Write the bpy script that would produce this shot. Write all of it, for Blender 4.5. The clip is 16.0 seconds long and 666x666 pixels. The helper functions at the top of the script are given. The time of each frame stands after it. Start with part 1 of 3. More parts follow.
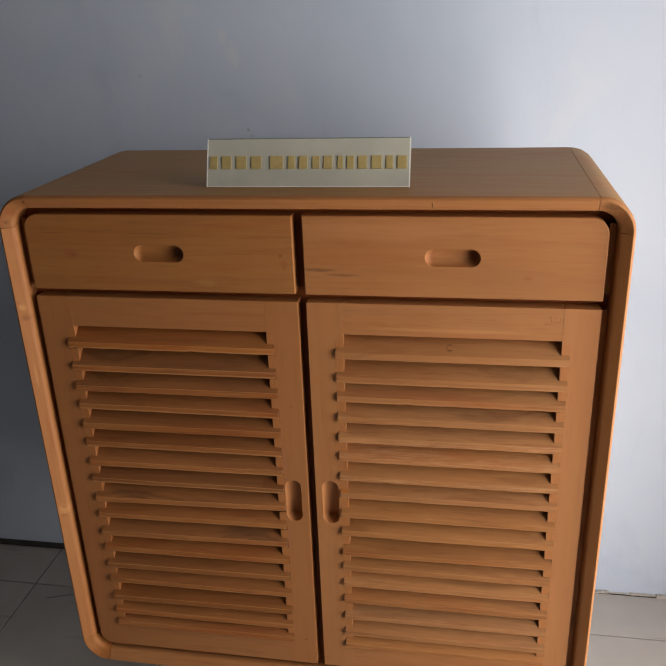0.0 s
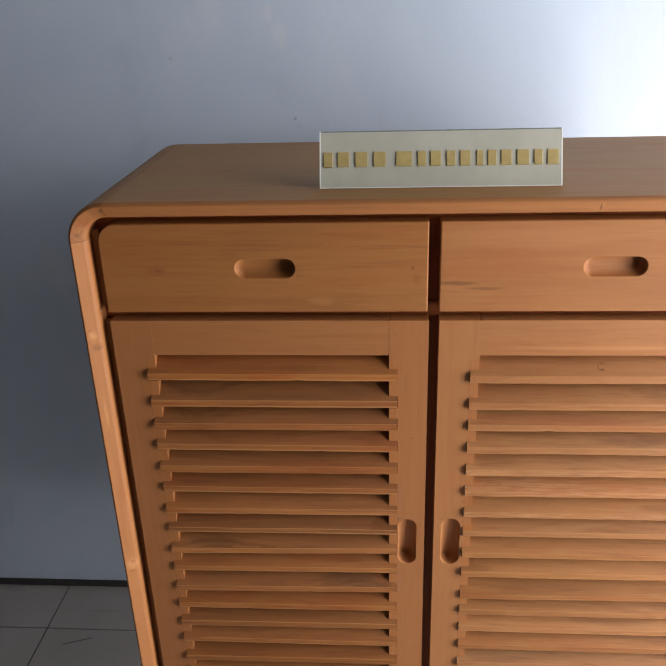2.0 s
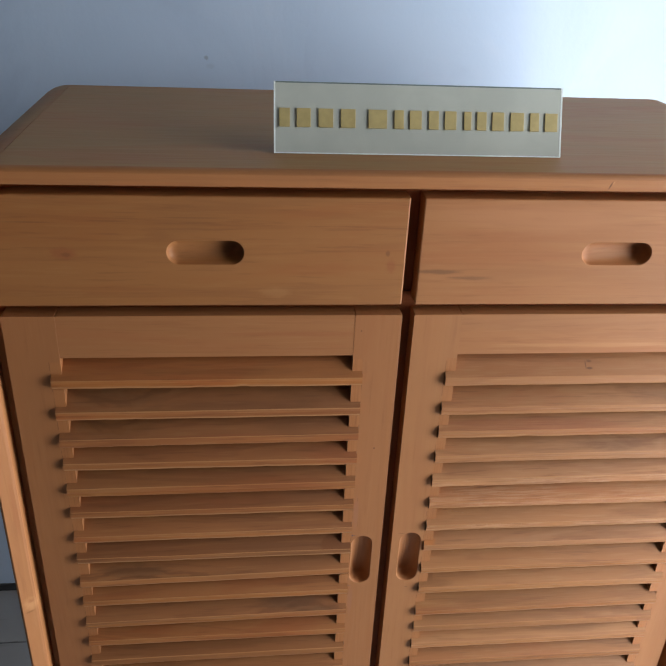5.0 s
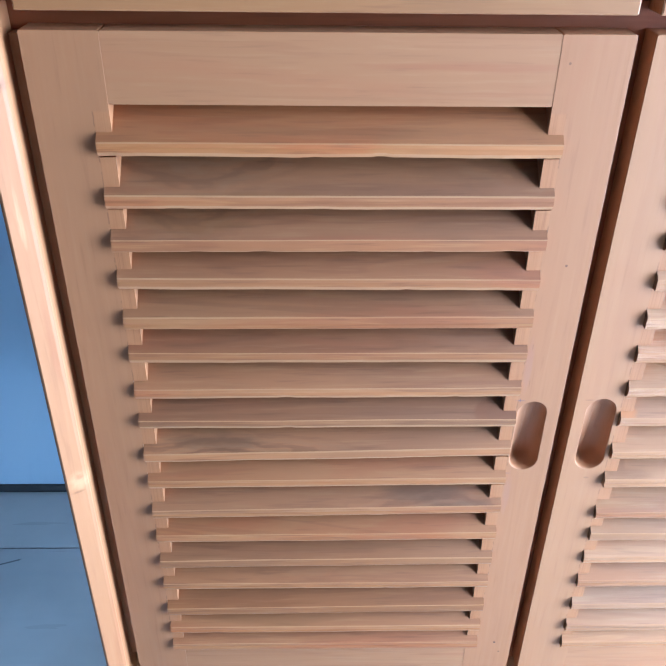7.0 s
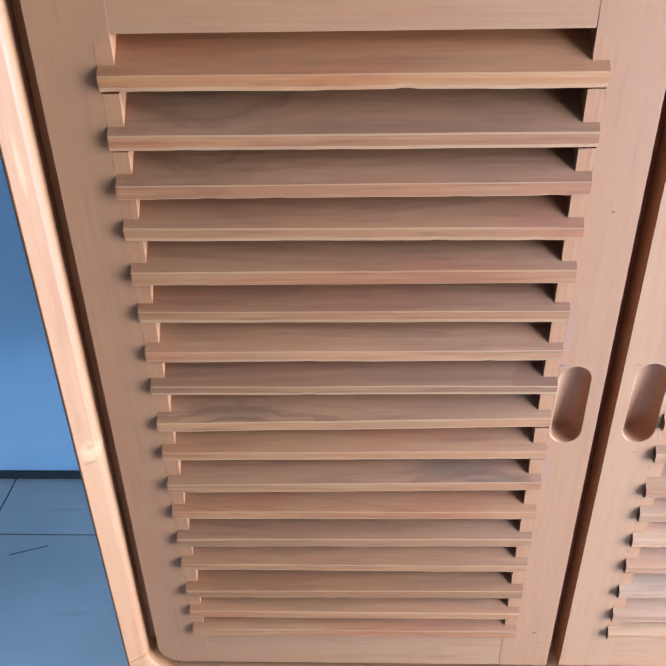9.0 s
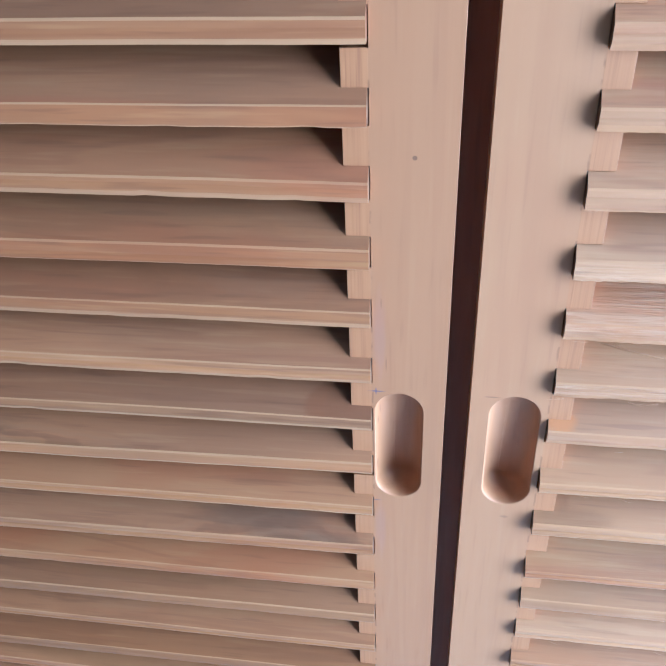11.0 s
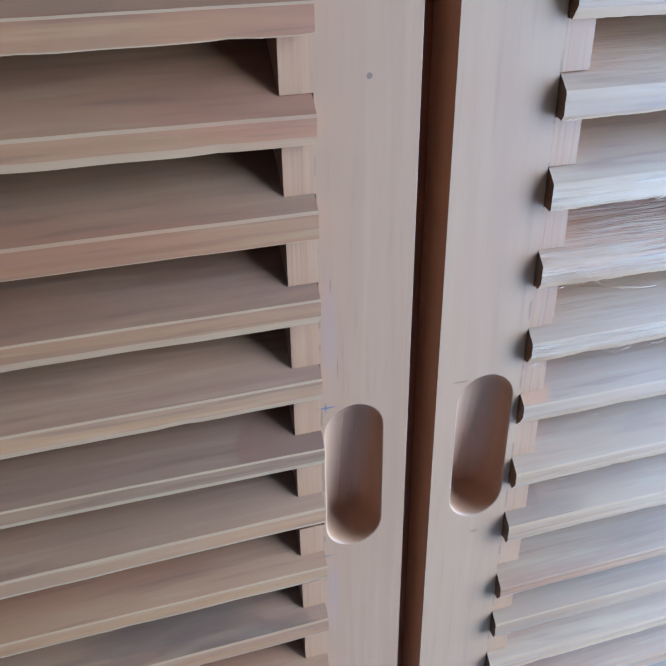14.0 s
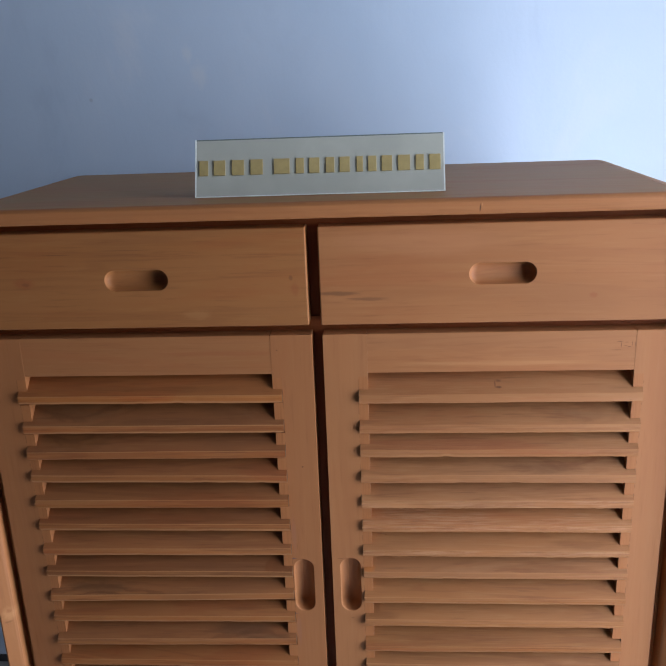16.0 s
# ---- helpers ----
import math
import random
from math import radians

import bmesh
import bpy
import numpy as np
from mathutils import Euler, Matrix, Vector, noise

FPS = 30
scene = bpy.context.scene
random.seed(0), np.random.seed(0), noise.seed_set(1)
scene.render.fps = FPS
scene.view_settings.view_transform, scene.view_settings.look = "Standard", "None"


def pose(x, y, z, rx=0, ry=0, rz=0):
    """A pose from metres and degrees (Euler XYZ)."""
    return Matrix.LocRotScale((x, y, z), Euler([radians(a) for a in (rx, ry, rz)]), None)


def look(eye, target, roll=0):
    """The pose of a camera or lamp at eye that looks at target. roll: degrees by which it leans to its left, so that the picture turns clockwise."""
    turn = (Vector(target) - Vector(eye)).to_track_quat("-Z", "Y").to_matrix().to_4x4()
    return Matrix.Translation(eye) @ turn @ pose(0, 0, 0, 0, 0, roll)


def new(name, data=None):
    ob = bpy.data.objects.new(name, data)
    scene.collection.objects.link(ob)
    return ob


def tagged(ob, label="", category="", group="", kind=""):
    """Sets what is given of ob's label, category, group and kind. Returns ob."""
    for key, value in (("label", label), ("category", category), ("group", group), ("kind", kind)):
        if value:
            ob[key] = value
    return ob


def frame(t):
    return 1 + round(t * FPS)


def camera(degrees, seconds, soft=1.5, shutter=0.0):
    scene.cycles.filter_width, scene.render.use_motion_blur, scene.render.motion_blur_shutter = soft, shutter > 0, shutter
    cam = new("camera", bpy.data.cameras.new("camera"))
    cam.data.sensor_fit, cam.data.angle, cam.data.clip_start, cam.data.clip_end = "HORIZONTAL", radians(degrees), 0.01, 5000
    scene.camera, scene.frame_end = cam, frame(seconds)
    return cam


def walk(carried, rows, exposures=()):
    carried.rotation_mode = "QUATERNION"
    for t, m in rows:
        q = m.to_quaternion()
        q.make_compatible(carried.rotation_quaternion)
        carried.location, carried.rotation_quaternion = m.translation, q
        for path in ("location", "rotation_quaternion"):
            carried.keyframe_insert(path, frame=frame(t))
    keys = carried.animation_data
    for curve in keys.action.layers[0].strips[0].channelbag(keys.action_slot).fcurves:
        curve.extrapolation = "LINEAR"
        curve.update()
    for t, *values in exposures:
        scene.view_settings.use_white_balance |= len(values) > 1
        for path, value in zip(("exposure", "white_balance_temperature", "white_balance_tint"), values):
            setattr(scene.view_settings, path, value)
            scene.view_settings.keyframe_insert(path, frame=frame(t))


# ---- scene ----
cam = camera(45.9, 16.0)
PATH = [
    (0, (0.224, -0.97, 1.288), (-0.108, 0.846, 0.519), -2.2),
    (0.5, (0.171, -0.93, 1.29), (-0.133, 0.885, 0.509), -1.9),
    (1, (0.103, -0.892, 1.288), (-0.174, 0.926, 0.501), -2.0),
    (1.5, (0.035, -0.862, 1.279), (-0.204, 0.962, 0.493), -2.1),
    (2, (-0.048, -0.848, 1.282), (-0.188, 0.975, 0.471), -1.8),
    (2.5, (-0.122, -0.835, 1.298), (-0.128, 0.97, 0.436), -1.1),
    (3, (-0.171, -0.84, 1.31), (-0.045, 0.946, 0.418), -0.2),
    (3.5, (-0.206, -0.836, 1.315), (0.05, 0.929, 0.41), 1.0),
    (3.7, (-0.22, -0.817, 1.311), (0.095, 0.939, 0.408), 1.7),
    (5.8, (-0.115, -0.592, 1.193), (-0.009, 1.138, 0.195), 2.8),
    (6, (-0.13, -0.568, 1.166), (-0.043, 1.153, 0.151), 2.5),
    (6.5, (-0.173, -0.526, 1.085), (-0.104, 1.191, 0.061), 1.8),
    (7, (-0.2, -0.504, 1.023), (-0.155, 1.184, -0.049), 0.8),
    (7.5, (-0.207, -0.492, 0.982), (-0.21, 1.161, -0.144), -0.3),
    (8, (-0.206, -0.486, 0.971), (-0.251, 1.18, -0.135), -1.1),
    (8.2, (-0.208, -0.486, 0.973), (-0.256, 1.188, -0.122), -1.1),
    (10.3, (-0.068, -0.427, 0.955), (-0.238, 1.262, -0.102), -2.4),
    (10.5, (-0.042, -0.4, 0.945), (-0.266, 1.262, -0.146), -2.6),
    (11, (-0.004, -0.296, 0.889), (-0.277, 1.302, -0.282), -2.8),
    (11.5, (0.002, -0.221, 0.821), (-0.208, 1.366, -0.377), -2.5),
    (12, (-0.018, -0.178, 0.782), (0.054, 1.454, -0.372), 0.9),
    (12.5, (-0.054, -0.172, 0.766), (0.351, 1.486, -0.277), 1.5),
    (13, (-0.097, -0.165, 0.757), (0.563, 1.402, -0.296), -0.7),
    (13.5, (-0.109, -0.177, 0.767), (0.52, 1.406, -0.281), -2.4),
    (14, (-0.1, -0.237, 0.814), (0.383, 1.424, -0.19), -0.9),
    (14.5, (-0.069, -0.399, 0.934), (0.222, 1.38, 0.068), 0.7),
    (15, (0.008, -0.575, 1.093), (0.072, 1.274, 0.334), 0.6),
    (15.5, (0.061, -0.713, 1.177), (-0.014, 1.165, 0.493), -1.1),
    (16, (0.086, -0.818, 1.179), (-0.06, 1.085, 0.582), -2.2),
]
EXPOSURES = [
    (0.0, -0.28, 8600, 22), (1.0, -0.05, 8350, 21), (2.0, 0.31, 7850, 20), (3.0, 0.43, 7850, 20), (3.4, 0.12, 8300, 20), (3.7, 0.12, 8300, 20), (5.8, 0.62, 5600, 11), (6.0, 0.79, 5350, 11), (6.5, 1.41, 4670, 7),
    (7.0, 1.74, 4380, 1), (8.0, 1.70, 4500, 2), (10.5, 1.70, 4020, -1), (11.0, 1.62, 3940, -3), (11.5, 1.58, 3530, -10), (12.5, 1.50, 3470, -12), (13.0, 1.42, 3580, -12),
    (13.5, 1.33, 3580, -11), (14.0, 1.27, 3470, -12), (14.5, 1.33, 3530, -11), (15.0, 1.25, 3630, -5), (15.5, 0.28, 4750, 12), (16.0, -0.05, 6300, 18),
]
walk(cam, [(t, look(eye, target, roll)) for t, eye, target, roll in PATH], EXPOSURES)

# ---- light ----
world = bpy.data.worlds.new("world")
scene.world = world
world.use_nodes = True
wn, wl = world.node_tree.nodes, world.node_tree.links
sky = wn.new("ShaderNodeTexSky")
sky.sky_type, sky.sun_disc = "NISHITA", False
sky.sun_elevation, sky.sun_rotation = radians(67), radians(-5)
wl.new(sky.outputs[0], wn["Background"].inputs[0])
wn["Background"].inputs[1].default_value = 0.08

sun_data = bpy.data.lights.new("sun", "SUN")
sun_data.energy, sun_data.angle, sun_data.color = 4.0, radians(0.6), (1.0, 0.95, 0.88)
sun = new("sun", sun_data)
sun.matrix_world = look((0, 0, 6), (-0.2, -2.5, 0))


def opening_light(name, at, towards, wide, high, watts, colour):
    """Daylight that enters through one of the room's openings."""
    data = bpy.data.lights.new(name, "AREA")
    data.shape, data.size, data.size_y, data.energy, data.color = "RECTANGLE", wide, high, watts, colour
    ob = new(name, data)
    ob.matrix_world = look(at, towards)
    return ob


ROOM_W, ROOM_E, ROOM_S, ROOM_N, ROOM_H = -6.0, 0.94, -6.6, 0.572, 2.9
DOOR_S, DOOR_N, DOOR_H = -0.88, 0.10, 2.2
DOOR_Y = (DOOR_S + DOOR_N) / 2
opening_light("daylight_door", (ROOM_E + 0.05, DOOR_Y, 0.86), (ROOM_E - 1, DOOR_Y, 0.86),
              DOOR_N - DOOR_S - 0.05, 1.68, 42, (0.82, 0.92, 1.0))


# ---- materials ----
class Nodes:
    """Short-hand for building a node material."""

    def __init__(self, name):
        self.mat = bpy.data.materials.new(name)
        self.mat.use_nodes = True
        self.tree = self.mat.node_tree
        self.bsdf = self.tree.nodes["Principled BSDF"]

    def put(self, socket, value):
        if isinstance(value, bpy.types.NodeSocket):
            self.tree.links.new(value, socket)
        else:
            socket.default_value = value

    def math(self, op, a, b=0.0, clamp=False):
        n = self.tree.nodes.new("ShaderNodeMath")
        n.operation, n.use_clamp = op, clamp
        self.put(n.inputs[0], a)
        self.put(n.inputs[1], b)
        return n.outputs[0]

    def vec(self, op, a, b=(0, 0, 0)):
        n = self.tree.nodes.new("ShaderNodeVectorMath")
        n.operation = op
        self.put(n.inputs[0], a)
        if op == "SCALE":
            self.put(n.inputs[3], b)
        else:
            self.put(n.inputs[1], b)
        return n.outputs["Value"] if op in ("LENGTH", "DOT_PRODUCT") else n.outputs[0]

    def noise(self, at, scale, detail=3.0, rough=0.55, warp=0.0):
        n = self.tree.nodes.new("ShaderNodeTexNoise")
        self.put(n.inputs["Vector"], at)
        n.inputs["Scale"].default_value, n.inputs["Detail"].default_value = scale, detail
        n.inputs["Roughness"].default_value, n.inputs["Distortion"].default_value = rough, warp
        return n.outputs[0]

    def ramp(self, fac, *stops):
        n = self.tree.nodes.new("ShaderNodeValToRGB")
        self.put(n.inputs[0], fac)
        e = n.color_ramp.elements
        while len(e) < len(stops):
            e.new(0.5)
        for k, (pos, col) in zip(e, stops):
            k.position = pos
            k.color = (*col, 1) if isinstance(col, tuple) else (col, col, col, 1)
        return n.outputs[0]

    def mix(self, fac, a, b, kind="MIX"):
        n = self.tree.nodes.new("ShaderNodeMix")
        n.data_type, n.blend_type = "RGBA", kind
        self.put(n.inputs[0], fac)
        for s, v in ((n.inputs[6], a), (n.inputs[7], b)):
            self.put(s, (*v, 1) if isinstance(v, tuple) else v)
        return n.outputs[2]

    def smooth(self, x, low, high, out_low=0.0, out_high=1.0):
        n = self.tree.nodes.new("ShaderNodeMapRange")
        n.interpolation_type = "SMOOTHSTEP"
        self.put(n.inputs[0], x)
        for k, v in zip((1, 2, 3, 4), (low, high, out_low, out_high)):
            n.inputs[k].default_value = v
        return n.outputs[0]

    def bump(self, height, strength, distance):
        n = self.tree.nodes.new("ShaderNodeBump")
        n.inputs["Strength"].default_value, n.inputs["Distance"].default_value = strength, distance
        self.put(n.inputs["Height"], height)
        self.tree.links.new(n.outputs[0], self.bsdf.inputs["Normal"])

    def coords(self, which="Object"):
        return self.tree.nodes.new("ShaderNodeTexCoord").outputs[which]

    def position(self):
        return self.tree.nodes.new("ShaderNodeNewGeometry").outputs["Position"]

    def chance(self):
        return self.tree.nodes.new("ShaderNodeObjectInfo").outputs["Random"]

    def spot(self, at, centre, radii, edge=0.6, ragged=0.0):
        """1 inside an ellipsoid round a place, fading out past its edge."""
        d = self.vec("DIVIDE", self.vec("SUBTRACT", at, centre), radii)
        length = self.vec("LENGTH", d)
        if ragged:
            length = self.math("ADD", length, self.math("MULTIPLY", self.math("SUBTRACT", self.noise(d, 1.6, 4.0), 0.5), ragged))
        return self.smooth(length, 1.0, edge)

    def finish(self, colour, rough):
        self.put(self.bsdf.inputs["Base Color"], colour)
        self.put(self.bsdf.inputs["Roughness"], rough)
        return self.mat


def wood(name, axis, marks=(), tone=1.0, spread=0.14, offset=(0, 0, 0), grain=0.6, wash=None, relief=0.22, cast=(1, 1, 1), strips=(), rings=(), torn=0.0):
    """Sanded teak: grain along one axis, with growth bands, pores and hand-shaped stains at given places."""
    m = Nodes(name)
    at = m.coords()
    r = m.chance()
    shift = m.tree.nodes.new("ShaderNodeCombineXYZ")
    for k, f in enumerate((7.3, 13.1, 5.7)):
        m.put(shift.inputs[k], m.math("MULTIPLY", r, f))
    moved = m.vec("ADD", m.vec("ADD", at, shift.outputs[0]), offset)
    along = {"x": (1.6, 26, 26), "y": (26, 1.6, 26), "z": (26, 26, 1.6)}[axis]
    fine = {"x": (16, 260, 260), "y": (260, 16, 260), "z": (260, 260, 16)}[axis]
    streaky = {"x": (2.2, 70, 70), "y": (70, 2.2, 70), "z": (70, 70, 2.2)}[axis]
    broad = {"x": (1.5, 9, 9), "y": (9, 1.5, 9), "z": (9, 9, 1.5)}[axis]
    big = m.noise(m.vec("MULTIPLY", moved, broad), 1.0, 2.0, 0.5, 0.6)
    figure = m.noise(m.vec("MULTIPLY", moved, along), 1.0, 3.0, 0.6, 0.9)
    bands = m.math("MULTIPLY_ADD", m.math("SINE", m.math("MULTIPLY", figure, 34.0)), 0.5)
    bands.node.inputs[2].default_value = 0.5
    pores = m.noise(m.vec("MULTIPLY", moved, fine), 1.0, 2.0, 0.6)
    streak = m.noise(m.vec("MULTIPLY", moved, streaky), 1.0, 3.0, 0.65, 0.3)
    t = m.math("ADD", m.math("MULTIPLY", big, 0.50), m.math("ADD", m.math("MULTIPLY", figure, 0.25), m.math("MULTIPLY", streak, 0.25)))
    contrast = 0.18 + 1.15 * grain
    t = m.math("ADD", m.math("MULTIPLY", t, contrast), 0.5 - 0.5 * contrast)
    k = tone * 0.74
    colour = m.ramp(t, (0.26, (0.345 * k, 0.114 * k, 0.033 * k)), (0.42, (0.435 * k, 0.161 * k, 0.048 * k)), (0.56, (0.485 * k, 0.190 * k, 0.061 * k)), (0.76, (0.545 * k, 0.236 * k, 0.084 * k)))
    dull = m.noise(m.vec("MULTIPLY", m.vec("ADD", moved, (3.1, 1.7, 4.3)), broad), 1.7, 4.0, 0.6, 0.8)
    colour = m.mix(m.math("MULTIPLY", m.smooth(dull, 0.50, 0.66), 0.65 * grain), colour, (0.345 * k, 0.142 * k, 0.052 * k))
    colour = m.mix(m.math("MULTIPLY", m.smooth(dull, 0.49, 0.34), 0.85 * grain), colour, (0.45 * k, 0.136 * k, 0.038 * k))
    colour = m.mix(m.math("MULTIPLY", m.smooth(bands, 0.70, 1.0), 0.34 * grain), colour, (0.28 * k, 0.090 * k, 0.028 * k))
    colour = m.mix(m.math("MULTIPLY", m.smooth(pores, 0.57, 0.72), 0.08 + 0.36 * grain), colour, (0.23 * k, 0.08 * k, 0.026 * k))
    colour = m.mix(m.math("MULTIPLY", m.smooth(pores, 0.46, 0.28), 0.26 * grain), colour, (0.64 * k, 0.31 * k, 0.12 * k))
    hue = m.tree.nodes.new("ShaderNodeHueSaturation")
    m.put(hue.inputs["Color"], colour)
    m.put(hue.inputs["Value"], m.math("ADD", 1.0 - spread / 2, m.math("MULTIPLY", r, spread)))
    m.put(hue.inputs["Saturation"], m.math("ADD", 0.97, m.math("MULTIPLY", m.math("FRACT", m.math("MULTIPLY", r, 17.0)), 0.04)))
    colour = m.mix(1.0, hue.outputs[0], cast, "MULTIPLY")
    for centre, radii, tint, amount, ragged in marks:
        colour = m.mix(m.math("MULTIPLY", m.spot(at, centre, radii, 0.8 if ragged < 0.2 else 0.35, ragged), amount), colour, tint)
    for centre, radii, count, amount in rings:
        d = m.vec("DIVIDE", m.vec("SUBTRACT", at, centre), radii)
        reach = m.math("ADD", m.vec("LENGTH", d), m.math("MULTIPLY", m.math("SUBTRACT", m.noise(d, 1.4, 4.0), 0.5), 0.9))
        wave = m.math("SINE", m.math("MULTIPLY", reach, 6.283 * count))
        inside = m.smooth(reach, 1.0, 0.55)
        colour = m.mix(m.math("MULTIPLY", m.math("MULTIPLY", m.smooth(wave, 0.0, 1.0), inside), amount), colour, (0.25 * k, 0.085 * k, 0.030 * k))
        colour = m.mix(m.math("MULTIPLY", m.math("MULTIPLY", m.smooth(wave, -0.2, -1.0), inside), amount * 0.4), colour, (0.50 * k, 0.25 * k, 0.12 * k))
    rough_cut = 0.0
    for x0, x1, z0, z1 in strips:
        split = m.tree.nodes.new("ShaderNodeSeparateXYZ")
        m.put(split.inputs[0], at)
        wobble = m.math("MULTIPLY", m.math("SUBTRACT", m.noise(at, 160.0, 3.0), 0.5), 0.0012)
        off = m.math("ABSOLUTE", m.math("ADD", m.math("SUBTRACT", split.outputs[0], (x0 + x1) / 2), wobble))
        high = m.smooth(m.math("ABSOLUTE", m.math("SUBTRACT", split.outputs[2], (z0 + z1) / 2)), (z1 - z0) / 2, (z1 - z0) / 2 - 0.002)
        inside = m.math("MULTIPLY", m.smooth(off, (x1 - x0) / 2, (x1 - x0) / 2 - 0.0005), high)
        lines = m.noise(m.vec("MULTIPLY", at, (900, 40, 14)), 1.0, 3.0, 0.6)
        colour = m.mix(m.math("MULTIPLY", inside, 0.55), colour, m.ramp(lines, (0.28, (0.24, 0.080, 0.026)), (0.44, (0.35, 0.124, 0.038)), (0.72, (0.40, 0.148, 0.048))))
        rim = m.math("MULTIPLY", m.smooth(m.math("ABSOLUTE", m.math("SUBTRACT", off, (x1 - x0) / 2)), 0.0007, 0.0002), m.math("MULTIPLY", high, m.smooth(m.noise(at, 110.0, 2.0), 0.50, 0.58)))
        colour = m.mix(m.math("MULTIPLY", rim, 0.35), colour, DARK)
        rough_cut = m.math("ADD", rough_cut, m.math("MULTIPLY", m.math("MULTIPLY", inside, lines), 0.5))
    if torn:
        fibre = m.noise(m.vec("MULTIPLY", moved, (26, 620, 620)), 1.0, 4.0, 0.65, 0.4)
        patch = m.smooth(m.noise(m.vec("MULTIPLY", moved, (9, 30, 30)), 1.0, 3.0), 0.40, 0.58)
        colour = m.mix(m.math("MULTIPLY", m.math("MULTIPLY", m.smooth(fibre, 0.42, 0.62), patch), 0.6 * torn), colour, (0.50, 0.26, 0.125))
        colour = m.mix(m.math("MULTIPLY", m.math("MULTIPLY", m.smooth(fibre, 0.42, 0.33), patch), 0.6 * torn), colour, (0.20, 0.10, 0.055))
        rough_cut = m.math("ADD", rough_cut, m.math("MULTIPLY", m.math("MULTIPLY", fibre, patch), 3.5 * torn))
    # an uneven wash of a second colour, used to paint sheen or highlight
    if wash:
        colour = m.mix(m.smooth(dull, 0.25, 0.75, 0.3, 0.8), colour, wash)
    m.bsdf.inputs["Specular IOR Level"].default_value = 0.30
    rough = m.math("ADD", 0.48, m.math("MULTIPLY", pores, 0.16))
    m.bump(m.math("ADD", m.math("ADD", m.math("MULTIPLY", pores, 1.0), m.math("MULTIPLY", bands, 0.5)), m.math("MULTIPLY", rough_cut, 2.0)), relief, 0.0005)
    return m.finish(colour, rough)


BASE = Vector((0.006, 0.165, 0.0))          # where the cabinet stands


def local(x, z, y=0.0):
    return (x - BASE.x, y - BASE.y, z - BASE.z)


GREY, RED, DARK, PALE = (0.12, 0.053, 0.022), (0.26, 0.072, 0.024), (0.085, 0.030, 0.012), (0.52, 0.25, 0.10)
WOOD_X = wood("teak_along", "x", [
    (local(0.179, 1.0570), (0.0012, 0.03, 0.0070), DARK, 0.95, 0.3), (local(0.1805, 1.0600), (0.0009, 0.03, 0.003), PALE, 0.6, 0.3),
    (local(0.3310, 0.9080), (0.0045, 0.02, 0.0007), DARK, 0.6, 0.5), (local(0.3325, 0.9040), (0.0007, 0.02, 0.0040), DARK, 0.6, 0.5), (local(0.3370, 0.9030), (0.0030, 0.02, 0.0006), DARK, 0.5, 0.5),
    (local(0.3470, 0.9045), (0.0007, 0.02, 0.0050), DARK, 0.6, 0.5), (local(0.3410, 0.9020), (0.0030, 0.02, 0.0007), DARK, 0.6, 0.5), (local(0.3440, 0.9055), (0.0006, 0.02, 0.0046), DARK, 0.5, 0.5),
    (local(0.3380, 0.9070), (0.0026, 0.02, 0.0006), DARK, 0.5, 0.5), (local(0.3280, 0.8985), (0.0080, 0.02, 0.0006), DARK, 0.45, 0.5),
    (local(-0.10, 0.900), (0.10, 0.02, 0.004), RED, 0.35, 1.2), (local(0.20, 0.885), (0.13, 0.02, 0.004), PALE, 0.35, 1.2)], grain=0.45, relief=0.1)
INK = (0.24, 0.125, 0.135)
